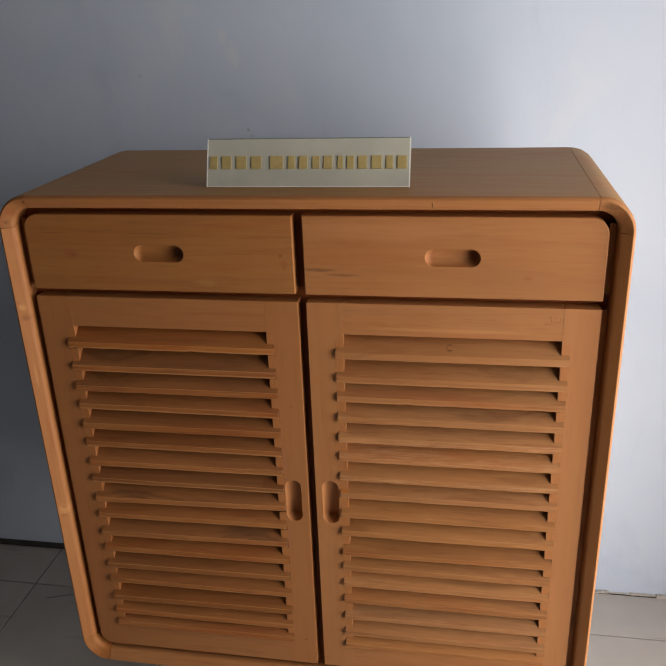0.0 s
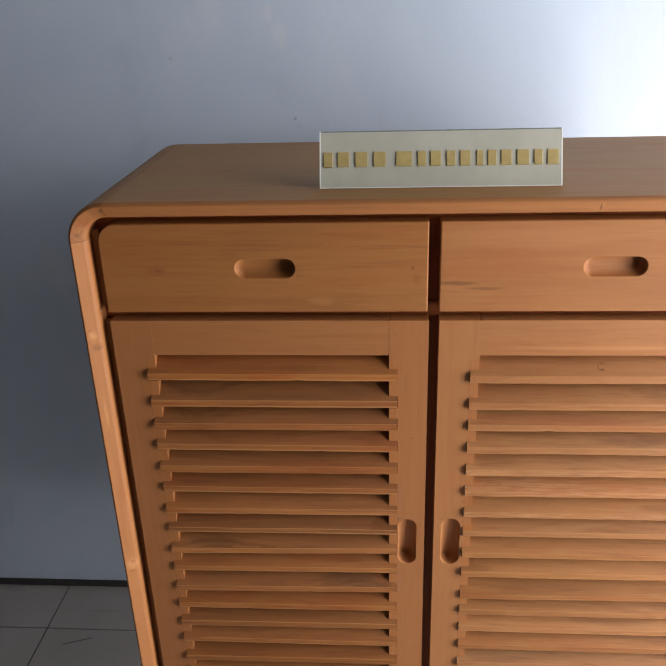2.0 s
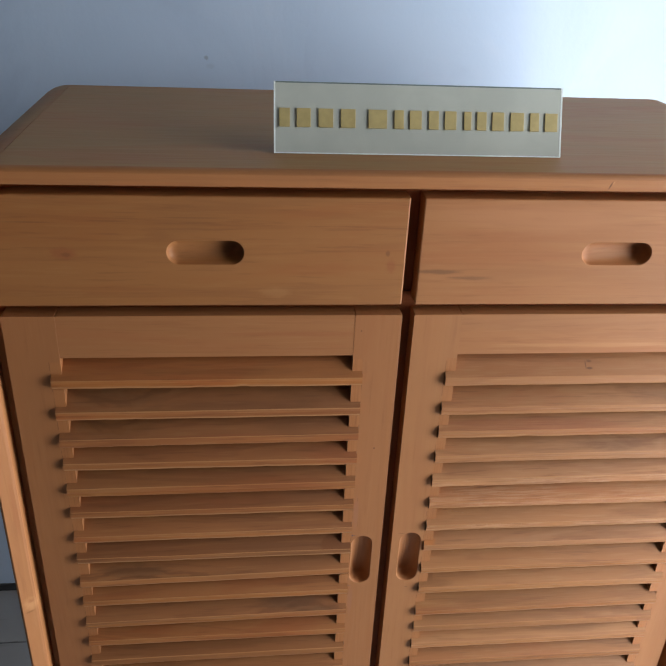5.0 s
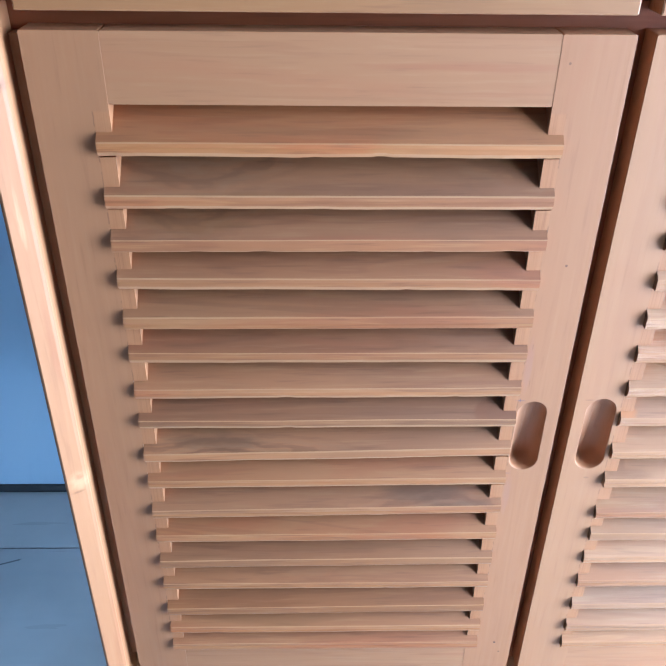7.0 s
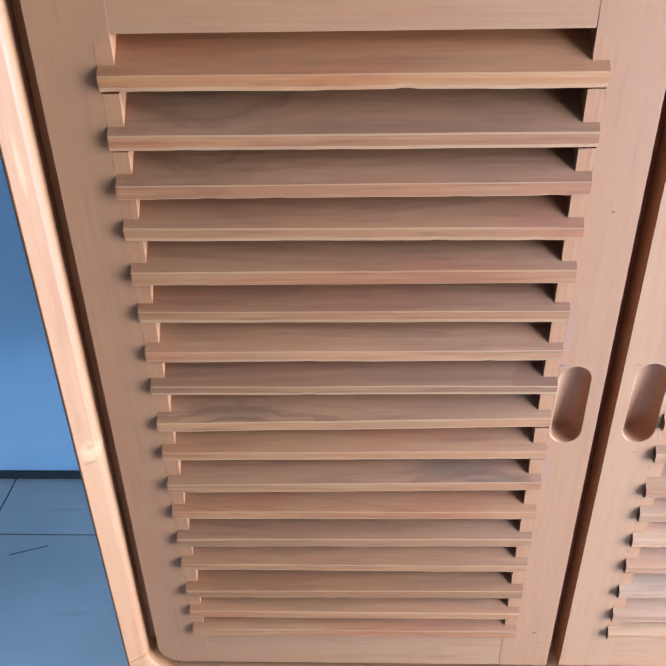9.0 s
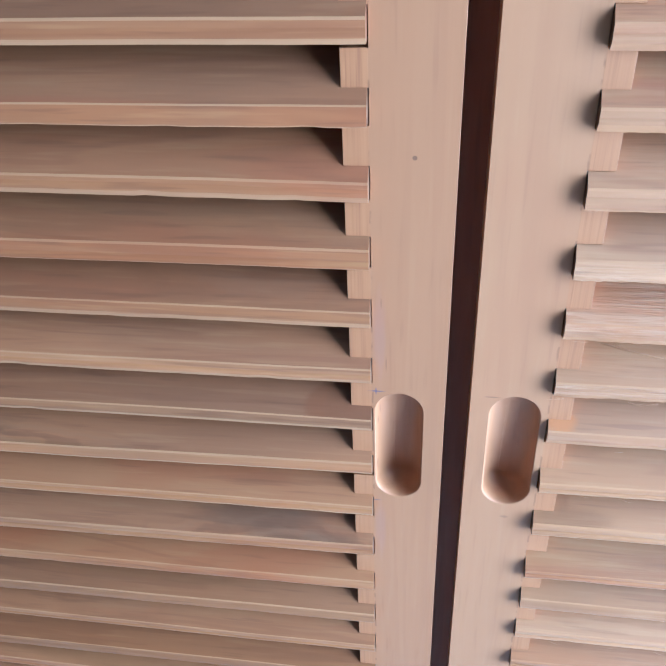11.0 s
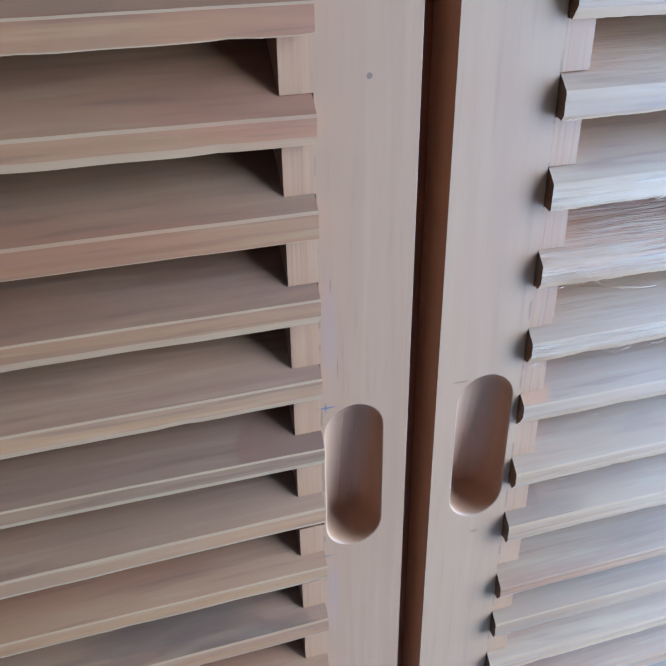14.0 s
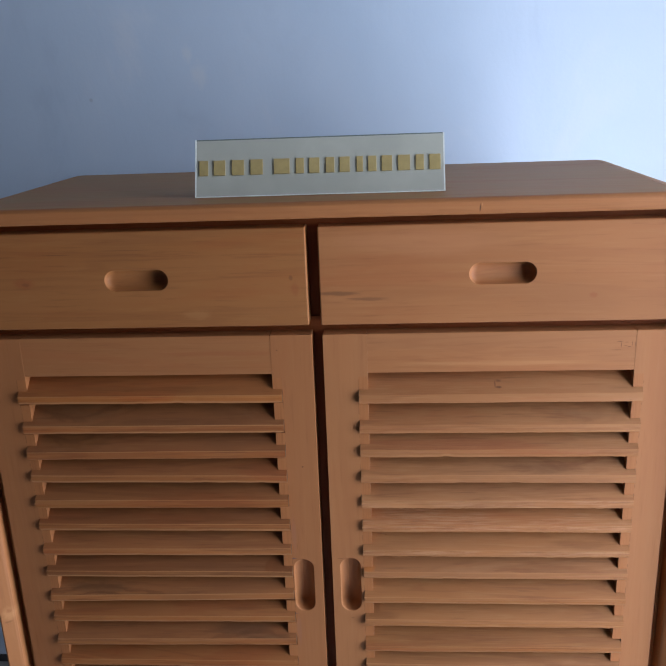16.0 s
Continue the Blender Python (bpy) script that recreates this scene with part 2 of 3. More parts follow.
UPRIGHT_MARKS = [
    (local(-0.400, 0.562), (0.012, 0.02, 0.014), PALE, 0.75, 0.7), (local(-0.401, 0.5505), (0.008, 0.02, 0.0022), DARK, 0.45, 0.7), (local(-0.398, 0.566), (0.005, 0.02, 0.004), RED, 0.5, 0.9),
    (local(-0.399, 0.890), (0.010, 0.02, 0.007), DARK, 0.45, 0.8), (local(-0.401, 0.906), (0.008, 0.02, 0.008), PALE, 0.75, 0.7), (local(-0.403, 0.913), (0.004, 0.02, 0.002), DARK, 0.4, 0.7), (local(-0.400, 0.80), (0.003, 0.02, 0.030), PALE, 0.5, 1.0), (local(-0.397, 0.70), (0.004, 0.02, 0.05), RED, 0.35, 1.0),
    (local(-0.018, 0.7605), (0.0011, 0.02, 0.0011), DARK, 0.7, 0.0), (local(-0.040, 0.903), (0.001, 0.02, 0.001), DARK, 0.6, 0.0), (local(-0.018, 0.330), (0.0014, 0.02, 0.0014), DARK, 0.9, 0.0),
    (local(-0.012, 0.315), (0.001, 0.02, 0.001), DARK, 0.8, 0.0),
    (local(-0.0325, 0.670), (0.0040, 0.02, 0.032), INK, 0.13, 0.8), (local(-0.0325, 0.535), (0.0040, 0.02, 0.030), INK, 0.13, 0.8),
    (local(-0.0318, 0.690), (0.0005, 0.02, 0.0040), DARK, 0.3, 0.3), (local(-0.0295, 0.655), (0.0005, 0.02, 0.0060), DARK, 0.3, 0.3), (local(-0.0330, 0.622), (0.0005, 0.02, 0.0050), DARK, 0.3, 0.3),
    (local(-0.0340, 0.615), (0.0004, 0.02, 0.0040), DARK, 0.4, 0.3), (local(-0.0345, 0.585), (0.0005, 0.02, 0.0035), DARK, 0.3, 0.3), (local(0.0510, 0.700), (0.0004, 0.02, 0.0070), DARK, 0.3, 0.3),
    (local(-0.0345, 0.638), (0.006, 0.02, 0.0006), (0.07, 0.05, 0.08), 0.7, 0.5), (local(-0.0345, 0.638), (0.0006, 0.02, 0.0030), (0.07, 0.05, 0.08), 0.6, 0.5), (local(-0.036, 0.560), (0.005, 0.02, 0.0006), (0.08, 0.055, 0.08), 0.6, 0.5),
    (local(0.022, 0.6385), (0.005, 0.02, 0.0006), DARK, 0.5, 0.6), (local(0.0345, 0.5545), (0.003, 0.02, 0.0013), GREY, 0.4, 0.6)]
STRIPS = [(x0 - BASE.x, x1 - BASE.x, 0.326, 0.872) for x0, x1 in ((-0.0472, -0.0362), (-0.3428, -0.3318), (0.0492, 0.0602), (0.3478, 0.3588))]
WOOD_Z = wood("teak_upright", "z", UPRIGHT_MARKS, grain=0.28, relief=0.09)
WOOD_DOOR_L = wood("teak_door_reddish", "z", UPRIGHT_MARKS, tone=0.97, grain=0.22, relief=0.09, cast=(1.02, 0.985, 0.97), strips=STRIPS)
WOOD_DOOR_R = wood("teak_door_golden", "z", UPRIGHT_MARKS, tone=1.03, grain=0.20, relief=0.09, cast=(0.99, 1.0, 1.01), strips=STRIPS)
# olive wash over the top: the wall's reflection painted into the teak
WOOD_TOP = wood("teak_top_wall_sheen", "x", grain=0.6, relief=0.1, wash=(0.29, 0.175, 0.066))
WOOD_BOTTOM = wood("teak_pale_base", "x", tone=1.12, grain=0.4, relief=0.1, cast=(0.95, 1.02, 1.14))
# left slats darker and warmer, right ones paler and bluer: daylight's fall painted in
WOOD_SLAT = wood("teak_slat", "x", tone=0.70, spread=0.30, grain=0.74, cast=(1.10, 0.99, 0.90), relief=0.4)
WOOD_SLAT_R = wood("teak_slat_daylit", "x", tone=1.02, spread=0.26, grain=0.7, cast=(0.96, 1.0, 1.06), relief=0.4, torn=0.15)
WOOD_NOSE = wood("teak_slat_nose", "x", tone=0.82, spread=0.3, grain=0.9, cast=(1.08, 0.985, 0.83), relief=0.5)
WOOD_TORN = wood("teak_slat_torn", "x", tone=1.06, spread=0.16, grain=0.8, cast=(0.95, 1.0, 1.07), relief=0.6, torn=0.8)
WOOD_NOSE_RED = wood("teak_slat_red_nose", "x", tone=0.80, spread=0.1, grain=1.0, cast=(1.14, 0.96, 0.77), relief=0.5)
WOOD_END = wood("teak_slat_end", "y", tone=0.5, grain=1.0, relief=0.8)
# pale sawn wood for edges and splinters; slat edge highlights are in this colour
WOOD_EDGE = wood("teak_sawn_edge_lit", "x", tone=0.95, grain=1.0, wash=(0.41, 0.182, 0.070), relief=0.5)
WOOD_CORNER = wood("teak_end_grain", "y", [
    (local(-0.3675, 1.0585), (0.0035, 0.03, 0.003), DARK, 0.9, 0.6), (local(-0.399, 1.030), (0.0045, 0.03, 0.0035), DARK, 0.5, 1.3),
    (local(-0.392, 1.045), (0.010, 0.03, 0.008), RED, 0.5, 1.2), (local(0.392, 1.056), (0.014, 0.03, 0.006), DARK, 0.55, 1.3), (local(0.404, 1.042), (0.008, 0.03, 0.010), RED, 0.5, 1.2)], tone=0.88)
# the same teak, darker and redder: shade inside the gaps put into colour
WOOD_SHADE = wood("teak_inside_shade", "x", tone=0.62, cast=(1.2, 0.76, 0.56))
WOOD_SHADE_Z = wood("teak_inside_shade_upright", "z", tone=0.62, cast=(1.2, 0.76, 0.56))
WOOD_DRAWER_L = wood("teak_drawer_front", "x", [
    (local(-0.316, 0.984), (0.016, 0.02, 0.008), RED, 0.55, 0.9), (local(-0.314, 0.983), (0.006, 0.02, 0.003), DARK, 0.3, 0.9), (local(-0.345, 1.0140), (0.030, 0.02, 0.0006), DARK, 0.5, 0.4), (local(-0.275, 1.0155), (0.024, 0.02, 0.0006), DARK, 0.45, 0.4), (local(-0.20, 1.019), (0.040, 0.02, 0.0007), DARK, 0.3, 0.4), (local(-0.016, 0.972), (0.006, 0.02, 0.010), RED, 0.45, 0.8),
    (local(-0.020, 0.985), (0.003, 0.02, 0.004), DARK, 0.4, 0.6), (local(-0.125, 0.945), (0.02, 0.02, 0.007), PALE, 0.2, 0.8)], offset=(0.4, 0, 0.1), grain=0.46, relief=0.1, tone=0.93, cast=(0.98, 0.98, 0.92))
WOOD_DRAWER_R = wood("teak_drawer_front_streaked", "x", [
    (local(0.030, 0.9665), (0.032, 0.02, 0.0035), GREY, 0.6, 1.1), (local(0.062, 0.960), (0.030, 0.02, 0.0030), GREY, 0.45, 1.2),
    (local(0.300, 0.960), (0.006, 0.02, 0.004), RED, 0.5, 0.6), (local(0.12, 1.02), (0.12, 0.02, 0.02), (0.40, 0.165, 0.07), 0.5, 1.0)], offset=(1.9, 0, 0.7), grain=0.42, relief=0.1)


def plaster():
    m = Nodes("painted_plaster")
    at = m.position()
    big = m.noise(at, 1.3, 4.0, 0.55, 0.4)
    mid = m.noise(m.vec("MULTIPLY", at, (1.0, 1.0, 0.6)), 5.0, 5.0, 0.6, 0.5)
    fine = m.noise(at, 180.0, 3.0, 0.6)
    colour = m.ramp(big, (0.30, (0.455, 0.570, 0.715)), (0.55, (0.545, 0.655, 0.795)), (0.75, (0.61, 0.715, 0.83)))
    colour = m.mix(m.math("MULTIPLY", m.smooth(mid, 0.55, 0.75), 0.5), colour, (0.65, 0.705, 0.79))
    colour = m.mix(m.math("MULTIPLY", m.smooth(mid, 0.46, 0.30), 0.5), colour, (0.43, 0.53, 0.67))
    for centre, radii, amount, ragged in (((-0.212, 0.572, 1.066), (0.0040, 0.05, 0.0040), 0.4, 1.4), ((-0.425, 0.572, 1.172), (0.004, 0.05, 0.004), 0.2, 0.6),
                                          ((-0.206, 0.572, 1.054), (0.008, 0.05, 0.005), 0.10, 1.2)):
        colour = m.mix(m.math("MULTIPLY", m.spot(at, centre, radii, 0.5, ragged), amount), colour, (0.12, 0.11, 0.11))
    for centre, radii in (((-0.232, 0.572, 1.205), (0.02, 0.05, 0.03)), ((-0.25, 0.572, 1.24), (0.012, 0.05, 0.02))):
        colour = m.mix(m.math("MULTIPLY", m.spot(at, centre, radii, 0.2, 1.2), 0.28), colour, (0.75, 0.76, 0.78))
    m.bump(m.math("ADD", m.math("MULTIPLY", mid, 1.0), m.math("MULTIPLY", fine, 0.12)), 0.25, 0.006)
    return m.finish(colour, m.math("ADD", 0.42, m.math("MULTIPLY", mid, 0.2)))


def ceramic():
    m = Nodes("grey_floor_tile")
    at = m.position()
    r = m.chance()
    big = m.noise(at, 5.0, 4.0, 0.55)
    fine = m.noise(at, 260.0, 2.0)
    streak = m.noise(m.vec("MULTIPLY", at, (4, 30, 1)), 1.0, 3.0)
    colour = m.ramp(m.math("ADD", big, m.math("MULTIPLY", m.math("SUBTRACT", r, 0.5), 0.1)), (0.3, (0.43, 0.405, 0.375)), (0.7, (0.53, 0.505, 0.475)))
    colour = m.mix(m.math("MULTIPLY", m.smooth(streak, 0.52, 0.72), 0.30), colour, (0.42, 0.415, 0.41))
    d = m.spot(m.vec("SUBTRACT", at, m.vec("MULTIPLY", at, (0, 1, 0))), (-0.718, 0, 0.0), (0.032, 1, 1), 0.8)
    ridge = m.math("ABSOLUTE", m.vec("DOT_PRODUCT", m.vec("SUBTRACT", at, (-0.718, 0.396, 0)), (-0.33, 0.94, 0)))
    line = m.math("MULTIPLY", d, m.smooth(ridge, 0.0022, 0.0008))
    colour = m.mix(m.math("MULTIPLY", line, 0.8), colour, (0.06, 0.055, 0.055))
    m.bump(m.math("ADD", big, m.math("MULTIPLY", fine, 0.05)), 0.06, 0.004)
    return m.finish(colour, m.math("ADD", 0.20, m.math("MULTIPLY", streak, 0.22)))


def plain(name, colour, rough, grain=60.0, depth=0.12, metal=0.0):
    m = Nodes(name)
    n = m.noise(m.coords(), grain, 4.0)
    m.bsdf.inputs["Metallic"].default_value = metal
    c = m.mix(m.smooth(n, 0.35, 0.7), tuple(v * (1 - depth) for v in colour), tuple(min(1.0, v * (1 + depth)) for v in colour))
    m.bump(n, 0.1, 0.001)
    return m.finish(c, m.math("ADD", rough - 0.05, m.math("MULTIPLY", n, 0.1)))


PLASTER, CERAMIC = plaster(), ceramic()
GROUT = plain("dark_grout", (0.055, 0.05, 0.048), 0.9)
SKIRT = plain("grimy_gap", (0.045, 0.042, 0.042), 0.9)
MORTAR = plain("pale_mortar", (0.48, 0.46, 0.43), 0.95, 90.0, 0.25)
CEILING = plain("ceiling_paint", (0.46, 0.44, 0.42), 0.8)
ACRYLIC = plain("frosted_acrylic", (0.45, 0.46, 0.40), 0.22, 18.0, 0.05)
ACRYLIC_EDGE = plain("acrylic_edge", (0.80, 0.84, 0.80), 0.2, 18.0, 0.04)
ACRYLIC_TOP = plain("acrylic_cut_edge", (0.16, 0.20, 0.19), 0.25, 18.0, 0.05)
GOLD = plain("gold_leaf", (0.46, 0.355, 0.15), 0.4, 120.0, 0.06, 0.1)
EARTH = plain("outside_ground", (0.34, 0.31, 0.27), 0.95, 3.0, 0.2)


# ---- mesh helpers ----
def part(name, bm, material, parent, label="", at=None):
    """Links a bmesh, built in the world's metres, as one mesh under a thing or a part."""
    mesh = bpy.data.meshes.new(name)
    bmesh.ops.recalc_face_normals(bm, faces=bm.faces[:])
    home = parent.matrix_world.translation if parent else Vector((0, 0, 0))
    origin = Vector(at) if at is not None else home
    bmesh.ops.translate(bm, verts=bm.verts[:], vec=-origin)
    bm.to_mesh(mesh)
    bm.free()
    for mat in material if isinstance(material, (list, tuple)) else [material]:
        mesh.materials.append(mat)
    ob = new(name, mesh)
    if parent:
        ob.parent = parent
    ob.matrix_basis = Matrix.Translation(origin - home)
    bpy.context.view_layer.update()
    if label:
        tagged(ob, label)
    return ob


def empty(name, at, label, category, **more):
    ob = new(name)
    ob.matrix_world = Matrix.Translation(at)
    ob.empty_display_size = 0.05
    bpy.context.view_layer.update()
    return tagged(ob, label, category, **more)


def box(bm, low, high, bevel=0.0, index=0):
    x0, y0, z0 = low
    x1, y1, z1 = high
    verts = [bm.verts.new(p) for p in ((x0, y0, z0), (x1, y0, z0), (x1, y1, z0), (x0, y1, z0), (x0, y0, z1), (x1, y0, z1), (x1, y1, z1), (x0, y1, z1))]
    faces = [bm.faces.new([verts[i] for i in f]) for f in ((0, 3, 2, 1), (4, 5, 6, 7), (0, 1, 5, 4), (1, 2, 6, 5), (2, 3, 7, 6), (3, 0, 4, 7))]
    for f in faces:
        f.material_index = index
    if bevel:
        edges = list({e for f in faces for e in f.edges})
        made = bmesh.ops.bevel(bm, geom=edges, offset=bevel, segments=2, affect="EDGES", profile=0.6)
        for f in made["faces"]:
            f.material_index = index
    return verts


def solid(name, low, high, material, bevel=0.0):
    bm = bmesh.new()
    box(bm, low, high, bevel)
    return part(name, bm, material, None)


def arc(cx, cz, r, a0, a1, steps):
    return [(cx + r * math.cos(radians(a0 + (a1 - a0) * i / steps)), cz + r * math.sin(radians(a0 + (a1 - a0) * i / steps))) for i in range(steps + 1)]


def outline(x0, z0, x1, z1, round_corners, r=0.022, steps=7):
    """A rectangle in x and z, anticlockwise, with the named corners (bl, br, tr, tl) rounded."""
    pts = []
    for key, cx, cz, a in (("bl", x0, z0, 180), ("br", x1, z0, 270), ("tr", x1, z1, 0), ("tl", x0, z1, 90)):
        sx, sz = (1 if cx == x0 else -1), (1 if cz == z0 else -1)
        rad = r if key in round_corners else 0.0012
        pts += arc(cx + sx * rad, cz + sz * rad, rad, a, a + 90, steps if key in round_corners else 2)
    return pts


def inset(pts, d):
    """The outline moved inwards by d."""
    out, n = [], len(pts)
    for i in range(n):
        (ax, az), (bx, bz), (cx, cz) = pts[i - 1], pts[i], pts[(i + 1) % n]
        n1, n2 = Vector((-(bz - az), bx - ax)).normalized(), Vector((-(cz - bz), cx - bx)).normalized()
        v = (n1 + n2).normalized()
        out.append((bx + v.x * d, bz + v.y * d))
    return out


def stadium(cx, cz, length, width, upright, steps=16):
    h, r = (length - width) / 2, width / 2
    pts = arc(h, 0, r, -90, 90, steps) + arc(-h, 0, r, 90, 270, steps)
    return [(cx - z, cz + x) for x, z in pts] if upright else [(cx + x, cz + z) for x, z in pts]


def notched(pts, x_edge, into, edges):
    """The outline of a stile with a notch cut into the edge at x_edge for every slat."""
    cut = []
    for z in edges:
        low, high = z + 0.0006, z + 0.0157
        cut.append([(x_edge, low), (x_edge + into, low), (x_edge + into, high), (x_edge, high)])
    cut.sort(key=lambda c: c[0][1])
    if into < 0:                      # inner edge on the east side: the outline runs upwards there
        steps = [p for c in cut for p in c]
        at = next(k for k in range(len(pts)) if abs(pts[k][0] - x_edge) < 1e-6 and pts[k][1] < cut[0][0][1] and pts[(k + 1) % len(pts)][1] > cut[-1][0][1])
    else:                             # on the west side it runs downwards
        steps = [p for c in reversed(cut) for p in reversed(c)]
        at = next(k for k in range(len(pts)) if abs(pts[k][0] - x_edge) < 1e-6 and pts[k][1] > cut[-1][0][1] and pts[(k + 1) % len(pts)][1] < cut[0][0][1])
    return pts[:at + 1] + steps + pts[at + 1:]


def board(bm, pts, y0, y1, pull=None, index=0, edge=0.0014):
    """A board with eased front edges; pull: a routed finger slot (cx, cz, length, width, upright, depth)."""
    def ring(points, y):
        return [bm.verts.new((x, y, z)) for x, z in points]

    def skin(a, b):
        for i in range(len(a)):
            f = bm.faces.new((a[i], a[(i + 1) % len(a)], b[(i + 1) % len(b)], b[i]))
            f.material_index = index
            f.smooth = False

    back, side = ring(pts, y1), ring(pts, y0 + edge)
    mid, front = ring(inset(pts, edge * 0.3), y0 + edge * 0.3), ring(inset(pts, edge), y0)
    skin(back, side), skin(side, mid), skin(mid, front)
    bm.faces.new(back).material_index = index
    if not pull:
        bm.faces.new(front).material_index = index
        return
    cx, cz, length, width, upright, depth = pull
    hole = stadium(cx, cz, length, width, upright)
    rings = [ring(hole, y0)]
    for k, (shrink, deep) in enumerate(((0.0005, 0.0), (0.0007, 0.28), (0.0012, 0.46), (0.0021, 0.63), (0.0034, 0.78), (0.0050, 0.89), (0.0069, 0.96), (0.0090, 1.0))):
        level = []
        for x, z in stadium(cx, cz, length - 2 * shrink, width - 2 * shrink, upright):
            u = 0.5 - (z - cz) / length if upright else 0.5 + (x - cx) / length
            level.append(bm.verts.new((x, y0 + (deep * depth * (0.65 + 0.8 * u * u) if k else 0.0007), z)))
        rings.append(level)
    rim = rings[0]
    edges = [bm.edges.get((front[i], front[(i + 1) % len(front)])) for i in range(len(front))]
    edges += [bm.edges.new((rim[i], rim[(i + 1) % len(rim)])) for i in range(len(rim))]
    made = bmesh.ops.triangle_fill(bm, use_beauty=True, use_dissolve=False, edges=edges)
    for f in made["geom"]:
        if isinstance(f, bmesh.types.BMFace):
            f.material_index = index
    for a, b in zip(rings, rings[1:]):
        for i in range(len(a)):
            f = bm.faces.new((a[i], a[(i + 1) % len(a)], b[(i + 1) % len(b)], b[i]))
            f.material_index, f.smooth = index, True
    bm.faces.new(rings[-1]).material_index = index


# ---- the room ----
def room():
    t = 0.12
    wall = solid("wall_north", (ROOM_W - t, ROOM_N, -0.1), (ROOM_E + t, ROOM_N + t, ROOM_H), PLASTER)
    tagged(wall, "pale blue-grey painted plaster wall with scuffs and stains", "wall", kind="structure")
    for name, low, high in (("wall_south", (ROOM_W - t, ROOM_S - t, -0.1), (ROOM_E + t, ROOM_S, ROOM_H)), ("wall_west", (ROOM_W - t, ROOM_S, -0.1), (ROOM_W, ROOM_N, ROOM_H))):
        tagged(solid(name, low, high, PLASTER), "pale blue-grey painted plaster wall", "wall", kind="structure")
    bm = bmesh.new()
    box(bm, (ROOM_E, ROOM_S, -0.1), (ROOM_E + t, DOOR_S, ROOM_H))
    box(bm, (ROOM_E, DOOR_N, -0.1), (ROOM_E + t, ROOM_N, ROOM_H))
    box(bm, (ROOM_E, DOOR_S, DOOR_H), (ROOM_E + t, DOOR_N, ROOM_H))
    tagged(part("wall_east", bm, PLASTER, None), "pale painted plaster wall with an open doorway", "wall", kind="structure")
    tagged(solid("ceiling", (ROOM_W - t, ROOM_S - t, ROOM_H), (ROOM_E + t, ROOM_N + t, ROOM_H + 0.1), CEILING), "plain off-white painted ceiling", "ceiling", kind="structure")
    tagged(solid("trim_1", (ROOM_W, ROOM_N - 0.006, 0.0), (0.1, ROOM_N, 0.013), SKIRT), "dark dirty joint along the foot of the wall", "trim", kind="structure")
    rnd, bm = random.Random(4), bmesh.new()
    x = 0.1
    while x < ROOM_E:
        w, h, d = rnd.uniform(0.012, 0.05), rnd.uniform(0.002, 0.007), rnd.uniform(0.004, 0.011)
        box(bm, (x, ROOM_N - d, 0.0), (x + w, ROOM_N, h), 0.0012)
        x += w + rnd.uniform(-0.004, 0.004)
    tagged(part("trim_2", bm, MORTAR, None), "pale crumbling mortar along the foot of the wall", "trim", kind="structure")
    bm = bmesh.new()
    box(bm, (-40, -40, -0.16), (40, 40, -0.101))
    tagged(part("ground", bm, EARTH, None), "bare pale earth outside the room", "ground", kind="structure")


def floor():
    base = solid("floor", (ROOM_W - 0.1, ROOM_S - 0.1, -0.1), (ROOM_E + 0.15, ROOM_N, -0.0025), GROUT)
    tagged(base, "grey glazed ceramic tile floor with dark joints", "floor", kind="structure")
    pitch, gap = 0.4, 0.0028
    meshes = {}

    def tile(x0, x1, y0, y1):
        size = (round(x1 - x0, 4), round(y1 - y0, 4))
        if size not in meshes:
            bm = bmesh.new()
            box(bm, (-size[0] / 2, -size[1] / 2, -0.008), (size[0] / 2, size[1] / 2, 0), 0.0012)
            mesh = bpy.data.meshes.new("tile")
            bm.to_mesh(mesh)
            bm.free()
            mesh.materials.append(CERAMIC)
            meshes[size] = mesh
        ob = new("tile", meshes[size])
        ob.parent = base
        ob.location = ((x0 + x1) / 2, (y0 + y1) / 2, 0)

    xs = [-0.80 + pitch * k for k in range(-13, 7)]
    ys = [0.431 + pitch * k for k in range(-18, 2)]
    for xa, xb in zip(xs, xs[1:]):
        for ya, yb in zip(ys, ys[1:]):
            x0, x1, y0, y1 = max(xa + gap / 2, ROOM_W), min(xb - gap / 2, ROOM_E + 0.12), max(ya + gap / 2, ROOM_S), min(yb - gap / 2, ROOM_N - 0.007)
            if x1 - x0 > 0.02 and y1 - y0 > 0.02:
                tile(x0, x1, y0, y1)


room()

# ---- the cabinet ----
X0, X1, Z0, Z1 = -0.4105, 0.4220, 0.253, 1.0675       # outside of the shell
RAD, THICK, FRONT, BACK = 0.045, 0.0188, -0.0145, 0.335
MID = 0.006
cabinet = empty("shoe_cabinet", BASE, "teak shoe cabinet with two drawers above louvred doors, standing on floor", "cabinet")


def shell_section():
    """Across one board of the shell: (inwards from the outside, y). The front face slopes inwards."""
    nose = [(0.0, 0.0), (0.0, FRONT + 0.007), (0.0005, FRONT + 0.0035), (0.0018, FRONT + 0.0012), (0.0042, FRONT)]
    return [(0.0, BACK)] + nose[1:] + [(0.0158, -0.0066), (0.0178, -0.0046), (THICK, -0.002), (THICK, BACK)]


